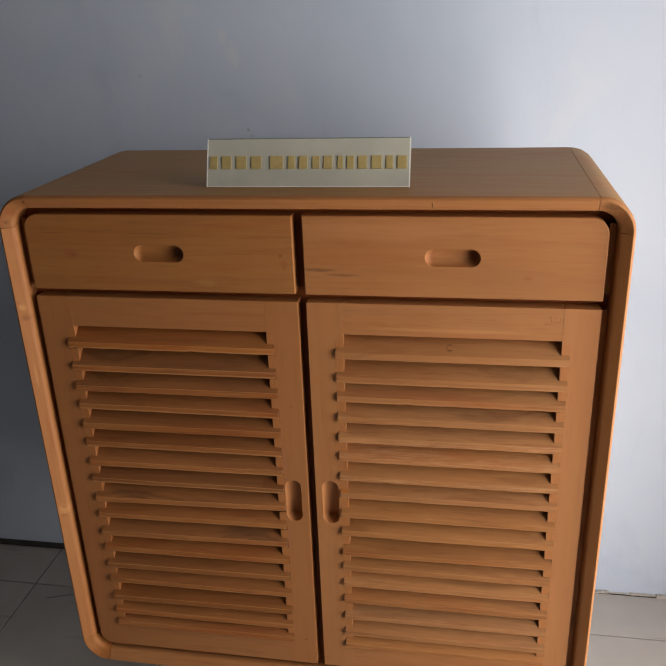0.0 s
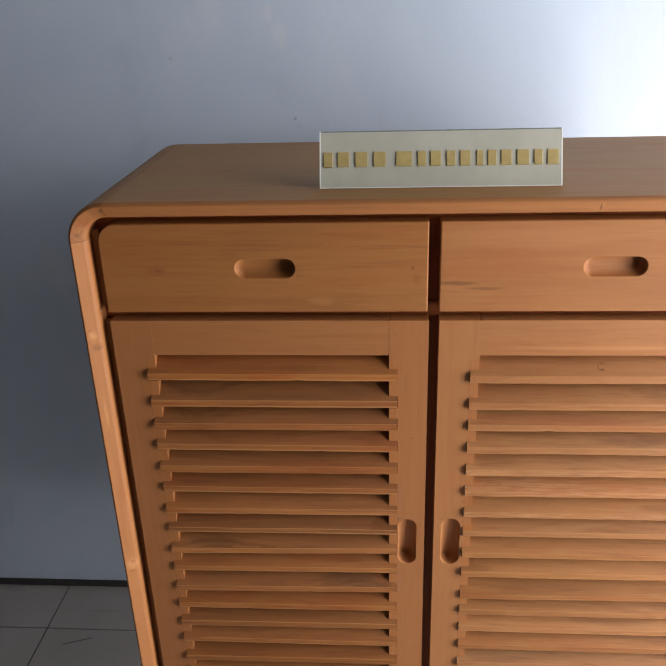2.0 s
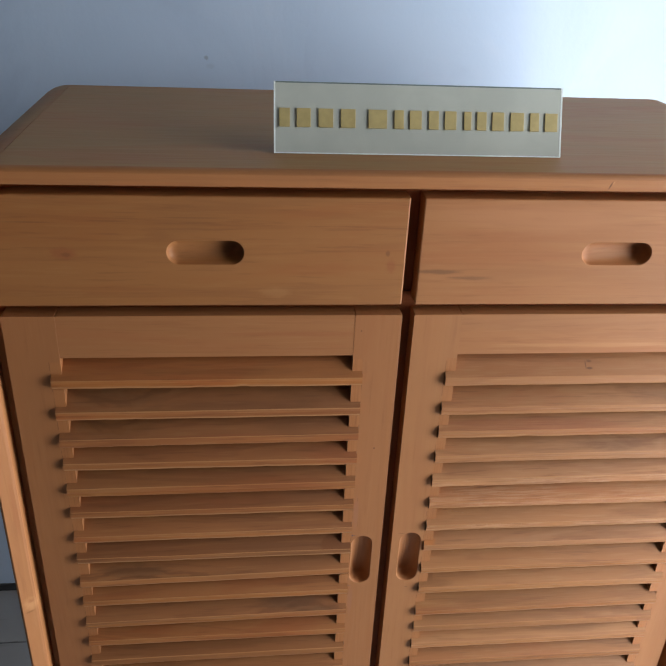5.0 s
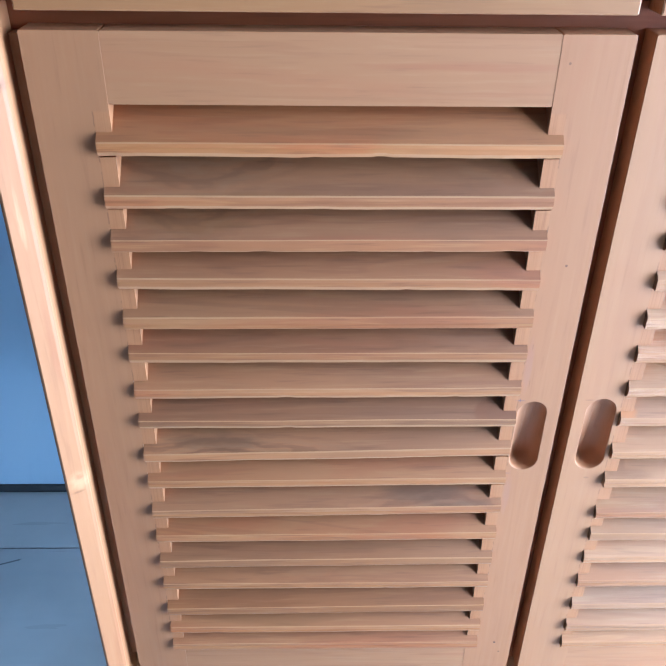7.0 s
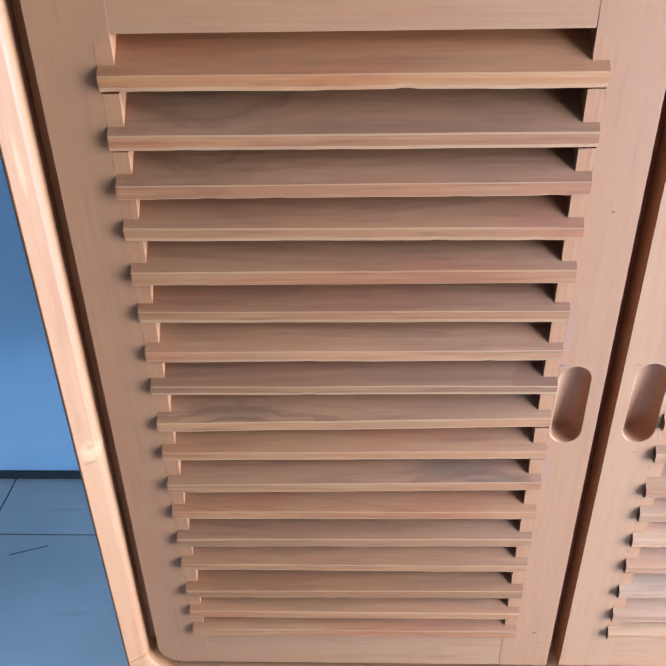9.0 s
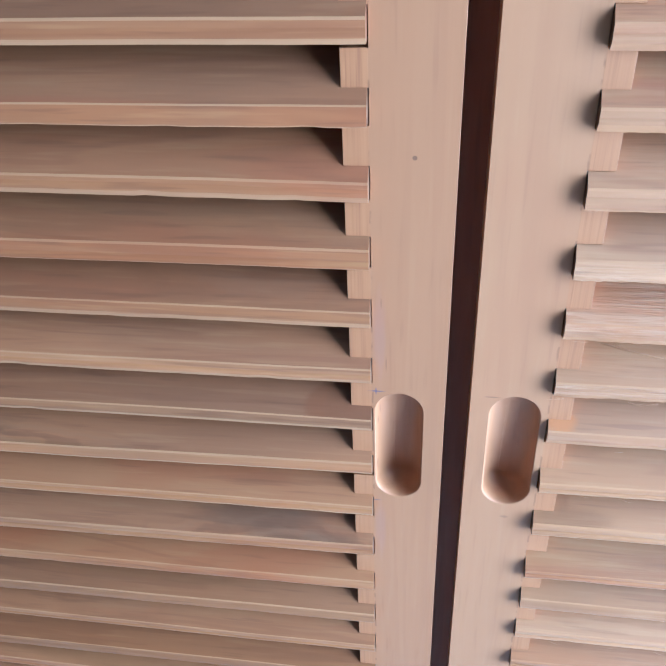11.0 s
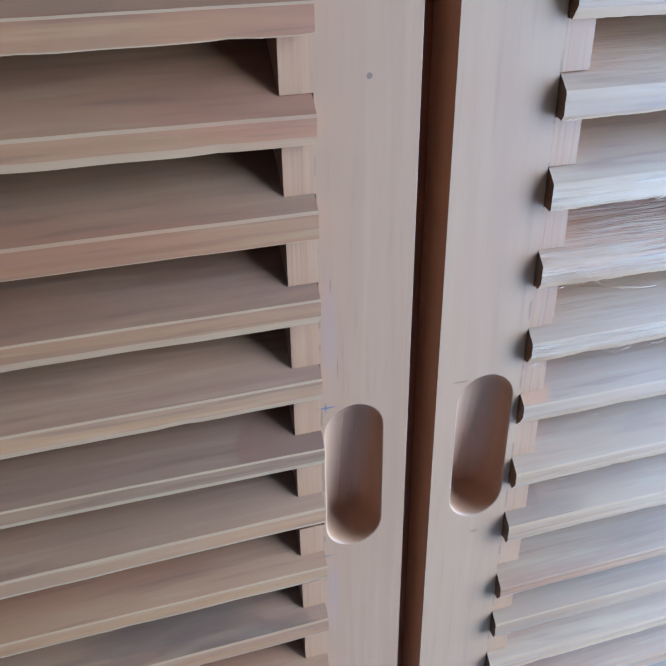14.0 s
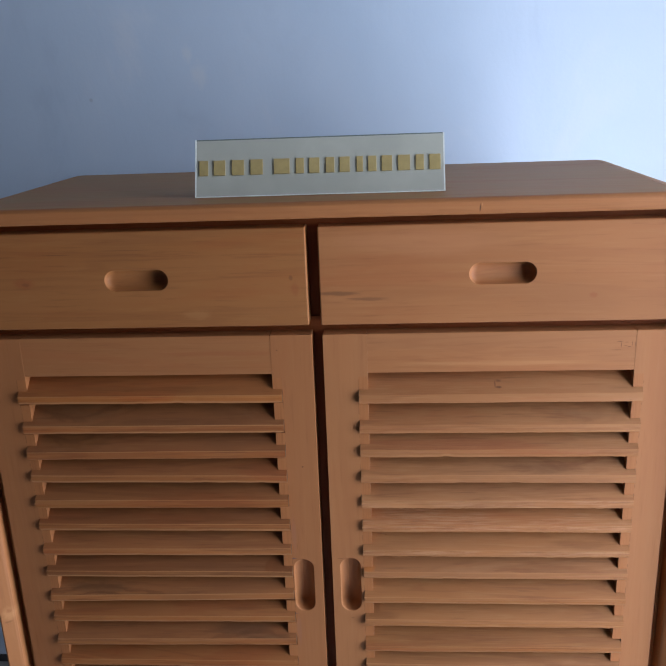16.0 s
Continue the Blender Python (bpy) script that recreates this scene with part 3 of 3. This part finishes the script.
def sweep(path, face=False):
    """A closed solid: the shell's section carried along path, rows of (x, z, nx, nz) with the inward normal."""
    bm = bmesh.new()
    section = shell_section()
    rings = [[bm.verts.new((x + nx * d, y, z + nz * d)) for d, y in section] for x, z, nx, nz in path]
    n = len(section)
    for a, b in zip(rings, rings[1:]):
        for i in range(n):
            f = bm.faces.new((a[i], a[(i + 1) % n], b[(i + 1) % n], b[i]))
            f.smooth = 0 < i < 4
            f.material_index = 1 if i == 0 and face else 0
    for ring in (rings[0], rings[-1]):
        bm.faces.new([bm.verts.new(v.co) for v in ring])
    return bm


def shell():
    seam = 0.0005
    xa, xb, za, zb = X0 + RAD, X1 - RAD, Z0 + RAD, Z1 - RAD

    def straight(p, q, nx, nz):
        return [(p[0] + (q[0] - p[0]) * i / 6, p[1] + (q[1] - p[1]) * i / 6, nx, nz) for i in range(7)]

    part("top_panel", sweep(straight((xa + seam, Z1), (xb - seam, Z1), 0, -1), True), [WOOD_X, WOOD_TOP], cabinet)
    part("bottom_panel", sweep(straight((xa + seam, Z0), (xb - seam, Z0), 0, 1)), WOOD_BOTTOM, cabinet)
    part("side_panel", sweep(straight((X0, za + seam), (X0, zb - seam), 1, 0)), WOOD_Z, cabinet)
    part("side_panel", sweep(straight((X1, za + seam), (X1, zb - seam), -1, 0)), WOOD_Z, cabinet)
    for cx, cz, a in ((xa, za, 180), (xb, za, 270), (xb, zb, 0), (xa, zb, 90)):
        path = [(cx + RAD * math.cos(radians(a + 90 * i / 12)), cz + RAD * math.sin(radians(a + 90 * i / 12)), -math.cos(radians(a + 90 * i / 12)), -math.sin(radians(a + 90 * i / 12))) for i in range(13)]
        part("corner_block", sweep(path, cz == zb), [WOOD_CORNER, WOOD_TOP], cabinet, "rounded corner block with open end grain")
    bm = bmesh.new()
    box(bm, (X0 + THICK, BACK - 0.012, Z0 + THICK), (X1 - THICK, BACK - 0.004, Z1 - THICK))
    part("back_panel", bm, WOOD_SHADE, cabinet)
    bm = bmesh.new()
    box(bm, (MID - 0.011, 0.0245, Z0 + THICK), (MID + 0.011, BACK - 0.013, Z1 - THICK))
    part("divider", bm, WOOD_SHADE_Z, cabinet)
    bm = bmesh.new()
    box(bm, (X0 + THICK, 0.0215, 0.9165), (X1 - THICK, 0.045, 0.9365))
    part("rail", bm, WOOD_SHADE, cabinet)
    for a, b in ((X0 + THICK + 0.0005, X0 + THICK + 0.0088), (X1 - THICK - 0.0088, X1 - THICK - 0.0005)):
        bm = bmesh.new()
        box(bm, (a, 0.0130, Z0 + THICK + 0.03), (b, 0.045, 0.9160))
        box(bm, (a, 0.0130, 0.9370), (b, 0.045, 1.0295))
        part("stop_strip", bm, WOOD_Z, cabinet)
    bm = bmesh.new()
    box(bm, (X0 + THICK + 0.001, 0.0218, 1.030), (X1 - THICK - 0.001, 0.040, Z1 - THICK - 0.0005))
    part("rail", bm, WOOD_SHADE, cabinet)


def drawer(x0, x1, corners, pull_x, material):
    bm = bmesh.new()
    board(bm, outline(x0, 0.9315, x1, 1.0395, corners), 0.0, 0.021, (pull_x, 0.9855, 0.071, 0.0240, False, 0.0120))
    front = part("drawer", bm, material, cabinet, "teak drawer front with a routed finger slot")
    bm = bmesh.new()
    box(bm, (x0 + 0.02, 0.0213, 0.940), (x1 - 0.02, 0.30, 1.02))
    part("drawer_box", bm, WOOD_SHADE, front)


EDGES = [0.840, 0.8030, 0.7730, 0.7410, 0.7085, 0.6763, 0.6427, 0.6110, 0.5780, 0.5460, 0.5127, 0.4800, 0.4487, 0.4170, 0.3830, 0.3515, 0.3255]   # lower front edge of each slat


# how far single slats sit off that line at their west and east ends
SLAT_OFF = {"l0": (0.002, 0.002), "l1": (0.002, 0.002), "l2": (0.000, 0.001), "l3": (0.001, 0.000), "l4": (0.000, 0.001), "l6": (-0.001, 0.001), "l7": (0.001, 0.002), "l8": (-0.002, 0.004), "l9": (0.000, 0.003),
            "l10": (-0.001, 0.004), "l11": (0.000, 0.002), "l12": (-0.001, 0.001), "l14": (-0.003, 0.000), "r7": (0.001, 0.001), "r10": (-0.006, -0.003)}


def slat_mesh(length, seed, ragged, r):
    """One louvre slat about its lower front edge: a sloping face, a nose with an eased upper arris and a rounded lower one, never quite straight."""
    rnd = random.Random(seed)
    bm = bmesh.new()
    n, rings = 120 if ragged else 60, []
    deep, front = 0.026, -0.0047 - rnd.uniform(-0.0004, 0.0005)
    lift, arris = rnd.uniform(-0.0005, 0.0005), rnd.uniform(0.00035, 0.0006)
    groove = rnd.uniform(0.3, 0.7) if rnd.random() < 0.6 else 0.0
    for i in range(n + 1):
        x = -length / 2 + length * i / n
        wave = noise.noise(Vector((x * 14, seed * 3.7, 0.0))) * 0.0005 + noise.noise(Vector((x * 60, seed * 1.9, 5.0))) * 0.00022
        chip = max(0.0, noise.noise(Vector((x * 45, seed * 2.3, 9.0))) - 0.35) * 0.0022
        fray = rnd.uniform(-1, 1) * 0.0003 * ragged
        f = front + noise.noise(Vector((x * 9, seed, 2.0))) * 0.0003
        top = 0.0150 + lift + wave * 0.5
        ridge = top + f - 0.0002
        low = 0.0003 + wave + chip + fray
        cut = 0.0003 + 0.0005 * ragged if groove else 0.0
        mid = low + r + (ridge - arris - low - r) * (groove or 0.5)
        sec = [(f + r * 0.60, low), (f + r * 0.33, low + r * 0.40), (f + r * 0.10, low + r * 0.75), (f, low + r), (f + fray * 0.5, mid - 0.0005), (f + cut, mid), (f - fray * 0.4, mid + 0.0005),
               (f, ridge - arris), (f + arris * 0.7, top + f + arris * 0.7), (0.0, top), (deep, top + deep), (deep, 0.0012 + deep), (0.0, 0.0012)]
        rings.append([bm.verts.new((x, y, z)) for y, z in sec])
    m = len(rings[0])
    for a, b in zip(rings, rings[1:]):
        for i in range(m):
            q = bm.faces.new((a[i], a[(i + 1) % m], b[(i + 1) % m], b[i]))
            q.smooth = i < 9
            # 3: upper arris and lower round, paled to show the light they catch
            q.material_index = 3 if i in (0, 7) or (i == 1 and r > 0.003) else 1 if i < 7 else 0
        for i in (0, 7, 8, 9):
            bm.edges.get((a[i], b[i])).smooth = False
    for ring in (rings[0], rings[-1]):
        bm.faces.new([bm.verts.new(v.co) for v in ring]).material_index = 2
    bmesh.ops.recalc_face_normals(bm, faces=bm.faces[:])
    mesh = bpy.data.meshes.new("slat")
    bm.to_mesh(mesh)
    bm.free()
    return mesh


# height of the rounded lower arris where it is large or very small
LOWER_ROUND = {"l0": 0.0040, "l1": 0.0034, "l2": 0.0012, "l3": 0.0044, "l4": 0.0010, "l5": 0.0054, "l6": 0.0044, "l7": 0.0048, "l8": 0.0034, "l9": 0.0040, "l11": 0.0036, "l13": 0.0042, "l15": 0.0036,
               "r1": 0.0036, "r2": 0.0048, "r4": 0.0012, "r5": 0.0034, "r6": 0.0046, "r7": 0.0054, "r8": 0.0042, "r10": 0.0044, "r12": 0.0036, "r14": 0.0042}
TORN = ("r4", "r5", "r6")      # slats whose planed face is torn
SLAT_RINGS = {                                  # arched growth rings on flat-sawn slats
    "l1": [((-0.115, 0, 0.044), (0.150, 0.09, 0.040), 5.0, 0.45), ((0.115, 0, 0.048), (0.140, 0.09, 0.042), 5.0, 0.30)],
    "l2": [((-0.120, 0, 0.046), (0.130, 0.09, 0.042), 5.0, 0.45)],
    "l4": [((0.140, 0, 0.046), (0.200, 0.09, 0.040), 5.0, 0.30)],
    "l5": [((0.080, 0, 0.046), (0.180, 0.09, 0.040), 4.0, 0.28)],
    "l8": [((-0.090, 0, -0.008), (0.170, 0.09, 0.036), 6.0, 0.55)],
    "l10": [((0.105, 0, -0.006), (0.110, 0.09, 0.034), 5.0, 0.40)],
    "l13": [((-0.040, 0, 0.046), (0.160, 0.09, 0.040), 4.0, 0.28)],
    "r1": [((0.080, 0, 0.046), (0.160, 0.09, 0.040), 4.0, 0.35)],
    "r3": [((0.060, 0, 0.046), (0.150, 0.09, 0.042), 5.0, 0.45)],
    "r7": [((0.020, 0, -0.008), (0.160, 0.09, 0.036), 4.0, 0.30)],
    "r11": [((0.060, 0, 0.046), (0.160, 0.09, 0.040), 4.0, 0.30)],
}
BROWN, SMOKE = (0.20, 0.074, 0.020), (0.165, 0.066, 0.023)
END = 0.153                                     # half of a slat
SLAT_MARKS = {
    "l0": [((0.02, 0, 0.016), (0.12, 0.03, 0.004), BROWN, 0.35, 1.3)],
    "l1": [((-0.09, 0, 0.020), (0.06, 0.03, 0.008), SMOKE, 0.5, 1.2), ((0.09, 0, 0.020), (0.05, 0.03, 0.009), SMOKE, 0.35, 1.3), ((0.13, 0, 0.004), (0.03, 0.03, 0.008), RED, 0.7, 0.8), ((-0.05, 0, 0.010), (0.10, 0.03, 0.003), BROWN, 0.6, 1.3)],
    "l2": [((-0.10, 0, 0.018), (0.06, 0.03, 0.008), BROWN, 0.7, 1.2), ((0.02, 0, 0.008), (0.14, 0.03, 0.004), RED, 0.6, 1.2)],
    "l4": [((0.05, 0, 0.022), (0.08, 0.03, 0.006), SMOKE, 0.4, 1.3)],
    "l7": [((END - 0.014, -0.001, 0.016), (0.022, 0.011, 0.08), (0.172, 0.054, 0.015), 0.8, 0.1), ((END - 0.006, -0.001, 0.016), (0.020, 0.011, 0.08), (0.165, 0.056, 0.017), 0.5, 0.1)],
    "l8": [((-0.09, 0, 0.016), (0.055, 0.03, 0.007), SMOKE, 0.75, 1.3), ((-0.04, 0, 0.010), (0.07, 0.03, 0.0025), BROWN, 0.7, 1.3), ((-0.10, 0, 0.024), (0.03, 0.03, 0.005), BROWN, 0.5, 1.2)],
    "l10": [((0.085, 0, 0.018), (0.050, 0.03, 0.010), GREY, 0.62, 1.0), ((0.12, 0, 0.010), (0.035, 0.03, 0.005), GREY, 0.6, 1.1)],
    "l12": [((0.02, 0, 0.018), (0.09, 0.03, 0.003), BROWN, 0.5, 1.3)],
    "l15": [((-0.05, 0, 0.016), (0.09, 0.03, 0.006), BROWN, 0.55, 1.2)],
    "r0": [((0.000, 0, 0.0165), (0.0045, 0.02, 0.0014), DARK, 0.7, 0.5), ((0.000, 0, 0.022), (0.0045, 0.02, 0.0016), DARK, 0.6, 0.9), ((-0.004, 0, 0.019), (0.0012, 0.02, 0.0045), DARK, 0.5, 0.9)],
    "r1": [((0.09, 0, 0.018), (0.05, 0.03, 0.006), SMOKE, 0.4, 1.2)],
    "r2": [((-0.05, 0, 0.014), (0.14, 0.03, 0.010), RED, 0.5, 1.2)],
    "r3": [((0.05, 0, 0.016), (0.06, 0.03, 0.006), SMOKE, 0.6, 1.3), ((-0.08, 0, 0.022), (0.06, 0.03, 0.005), BROWN, 0.4, 1.2)],
    "r4": [((-0.02, 0, 0.009), (0.016, 0.03, 0.004), BROWN, 0.6, 1.1), ((0.08, 0, 0.010), (0.03, 0.03, 0.003), BROWN, 0.5, 1.2)],
    "r6": [((0.10, 0, 0.016), (0.05, 0.03, 0.005), BROWN, 0.4, 1.3)],
    "r7": [((0.004 - END, -0.001, 0.015), (0.011, 0.006, 0.03), (0.40, 0.13, 0.03), 0.85, 0.9), ((0.06, 0, 0.014), (0.07, 0.03, 0.005), BROWN, 0.35, 1.3)],
    "r9": [((0.014 - END, -0.003, 0.014), (0.034, 0.009, 0.03), BROWN, 0.7, 0.6), ((0.013 - END, 0.010, 0.024), (0.006, 0.014, 0.03), BROWN, 0.7, 0.7)],
    "r10": [((-0.03, 0, 0.014), (0.12, 0.03, 0.010), BROWN, 0.35, 1.1)],
    "r12": [((0.05, 0, 0.018), (0.08, 0.03, 0.005), SMOKE, 0.4, 1.2)],
    "r14": [((0.03, 0, 0.010), (0.02, 0.03, 0.003), BROWN, 0.6, 1.1)],
}


def door(side, x0, x1, o0, o1, corner, pull):
    """A louvred door: stiles and rails in one frame, and the slats let into it."""
    zb, zt, lo, hi = 0.281, 0.9205, 0.3250, 0.8755
    bm = bmesh.new()
    a, b = (corner, ()) if side == "l" else ((), corner)
    board(bm, notched(outline(x0, zb, o0, zt, a), o0, -0.0108, EDGES), 0.0, 0.021, pull if side == "r" else None, 0, 0.00014)
    board(bm, notched(outline(o1, zb, x1, zt, b), o1, 0.0108, EDGES), 0.0, 0.021, pull if side == "l" else None, 0, 0.00014)
    board(bm, outline(o0, hi, o1, zt, ()), 0.0002, 0.0205, None, 1, 0.0002)
    board(bm, outline(o0, zb, o1, lo, ()), 0.0002, 0.0205, None, 1, 0.0002)
    frame_part = part("door", bm, [WOOD_DOOR_L if side == "l" else WOOD_DOOR_R, WOOD_X], cabinet, "teak louvred door with an upright routed finger slot")
    home = frame_part.matrix_world.translation
    reach = (o1 - o0) + 0.0208
    for k, z in enumerate(EDGES):
        key = f"{side}{k}"
        rough = 1.0 if key in TORN else 0.35 if side == "r" else 0.0
        mesh = slat_mesh(reach, 11 * k + (5 if side == "r" else 0), rough, LOWER_ROUND.get(key, 0.0022))
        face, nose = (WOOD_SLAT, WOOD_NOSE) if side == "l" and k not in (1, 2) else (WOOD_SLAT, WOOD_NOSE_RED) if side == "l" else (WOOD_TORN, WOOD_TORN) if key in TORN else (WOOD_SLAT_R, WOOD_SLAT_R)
        # stained faces carry the same painted-in difference of light between the doors
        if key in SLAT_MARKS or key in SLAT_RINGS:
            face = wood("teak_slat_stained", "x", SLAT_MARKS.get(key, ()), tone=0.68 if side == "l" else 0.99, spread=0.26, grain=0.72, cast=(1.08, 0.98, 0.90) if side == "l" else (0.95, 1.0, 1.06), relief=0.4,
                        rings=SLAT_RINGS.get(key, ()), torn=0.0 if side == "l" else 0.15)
        for mat in (face, nose, WOOD_END, WOOD_EDGE):
            mesh.materials.append(mat)
        ob = new("slat", mesh)
        ob.parent = frame_part
        west, east = SLAT_OFF.get(key, (0.0, 0.0))
        ob.location = Vector(((o0 + o1) / 2, 0.0, z + (west + east) / 2)) - home
        ob.rotation_euler = (radians(random.uniform(-0.8, 0.8)), math.atan2(west - east, reach) + radians(random.uniform(-0.08, 0.08)), 0)
    rnd = random.Random(31 if side == "l" else 57)
    for k in range(3, 15):
        if side == "r":
            for j in range(12 if f"r{k}" in TORN else 3):
                splinter(frame_part, (o0 + rnd.uniform(-0.008, 0.10), -0.0030, EDGES[k] + 0.0006), rnd.choice((-1, 1)), rnd.uniform(-0.3, 0.1), rnd.uniform(0.003, 0.007), 9 * k + j)
    if side == "r":
        splinter(frame_part, (0.0660, -0.0030, EDGES[5] + 0.0004), 1, -0.10, 0.034, 3)
        splinter(frame_part, (0.0700, -0.0030, EDGES[5] + 0.0004), 1, -0.25, 0.018, 4)


def splinter(owner, at, along, drop, size, seed):
    """A thin torn curl of wood fibre on an edge."""
    rnd = random.Random(seed)
    bm, n, rings = bmesh.new(), 7, []
    for i in range(n + 1):
        u = i / n
        c = Vector(at) + Vector((along * size * u, -0.0004 - 0.0022 * math.sin(u * 2.4) * size / 0.012, drop * size * (u * u) + rnd.uniform(-0.0002, 0.0002)))
        r = (0.00008 + 0.012 * size) * (1.0 - u) ** 0.6 + 0.00004
        rings.append([bm.verts.new(c + Vector((0, r * math.cos(2.1 * k), r * math.sin(2.1 * k)))) for k in range(3)])
    for a, b in zip(rings, rings[1:]):
        for k in range(3):
            bm.faces.new((a[k], a[(k + 1) % 3], b[(k + 1) % 3], b[k]))
    bm.faces.new(rings[0])
    bm.faces.new(rings[-1])
    part("splinter", bm, WOOD_EDGE, owner, "pale torn splinter")


def legs():
    for lx in (-0.225, 0.237):
        for ly in (0.075, 0.275):
            bm = bmesh.new()
            rings = []
            for z, r in ((0.0, 0.0125), (0.004, 0.0145), (0.08, 0.0165), (0.18, 0.0205), (0.248, 0.0225), (Z0 - 0.0005, 0.0225)):
                rings.append([bm.verts.new((lx + r * math.cos(2 * math.pi * i / 20), ly + r * math.sin(2 * math.pi * i / 20), z)) for i in range(20)])
            for a, b in zip(rings, rings[1:]):
                for i in range(20):
                    bm.faces.new((a[i], a[(i + 1) % 20], b[(i + 1) % 20], b[i])).smooth = True
            bm.faces.new(rings[0])
            bm.faces.new(rings[-1])
            part("leg", bm, WOOD_Z, cabinet, "turned tapering teak leg")


shell()
drawer(-0.381, -0.0025, ("tl",), -0.1895, WOOD_DRAWER_L)
drawer(0.0105, 0.3935, ("tr",), 0.205, WOOD_DRAWER_R)
door("l", -0.381, -0.0005, -0.332, -0.047, ("bl",), (-0.0230, 0.6005, 0.0735, 0.0246, True, 0.0122))
door("r", 0.0115, 0.3935, 0.0600, 0.348, ("br",), (0.0335, 0.6020, 0.0755, 0.0252, True, 0.0122))
legs()


# ---- the sign on the cabinet ----
def sign():
    low, high = Vector((0.0105, 0.0405, Z1 + 0.0004)), Vector((0.0105, 0.0640, 1.1280))
    plaque = empty("sign_plaque", low, "pale frosted acrylic name sign with gold lettering leaning on cabinet top", "sign")
    up = (high - low).normalized()
    tall, wide, thick = (high - low).length, 0.2735, 0.003
    turn = Matrix((Vector((1, 0, 0)), Vector((0, up.z, -up.y)), up)).transposed().to_4x4()
    frame_m = Matrix.Translation(low) @ turn

    def place(bm):
        bmesh.ops.transform(bm, matrix=frame_m, verts=bm.verts[:])
        return bm

    bm = bmesh.new()
    box(bm, (-wide / 2 + 0.0016, 0.0, 0.0012), (wide / 2 - 0.0016, thick, tall - 0.0012))
    part("panel", place(bm), ACRYLIC, plaque)
    bm = bmesh.new()
    for lo, hi in (((-wide / 2, -0.0002, 0), (-wide / 2 + 0.0015, thick, tall)), ((wide / 2 - 0.0015, -0.0002, 0), (wide / 2, thick, tall)),
                   ((-wide / 2 + 0.0016, -0.0002, 0), (wide / 2 - 0.0016, thick, 0.0011))):
        box(bm, lo, hi)
    part("edge", place(bm), ACRYLIC_EDGE, plaque, "bright polished acrylic edge")
    bm = bmesh.new()
    box(bm, (-wide / 2 + 0.0016, -0.0002, tall - 0.0011), (wide / 2 - 0.0016, thick, tall))
    part("edge", place(bm), ACRYLIC_TOP, plaque, "dark greenish upper acrylic edge")
    foot = bmesh.new()
    box(foot, (low.x - 0.05, low.y + 0.012, Z1 + 0.0004), (low.x + 0.05, low.y + 0.06, Z1 + 0.0028))
    part("foot", foot, ACRYLIC_EDGE, plaque)
    # gold lettering as plain bars, one for each character
    spans = ((0.010, 0.062), (0.066, 0.134), (0.139, 0.211), (0.215, 0.287), (0.306, 0.398), (0.402, 0.449), (0.453, 0.513), (0.521, 0.571), (0.575, 0.634), (0.646, 0.683), (0.690, 0.738),
             (0.742, 0.802), (0.805, 0.874), (0.878, 0.925), (0.929, 0.993))
    for a, b in spans:
        bm = bmesh.new()
        inset = 0.15 * (b - a)
        box(bm, ((a + inset - 0.5) * wide, -0.0012, 0.0238), ((b - inset - 0.5) * wide, -0.0001, 0.0408), 0.0003)
        part("lettering_bar", place(bm), GOLD, plaque, "gold lettering bar")



sign()

# ---- tiles of the floor ----
floor()
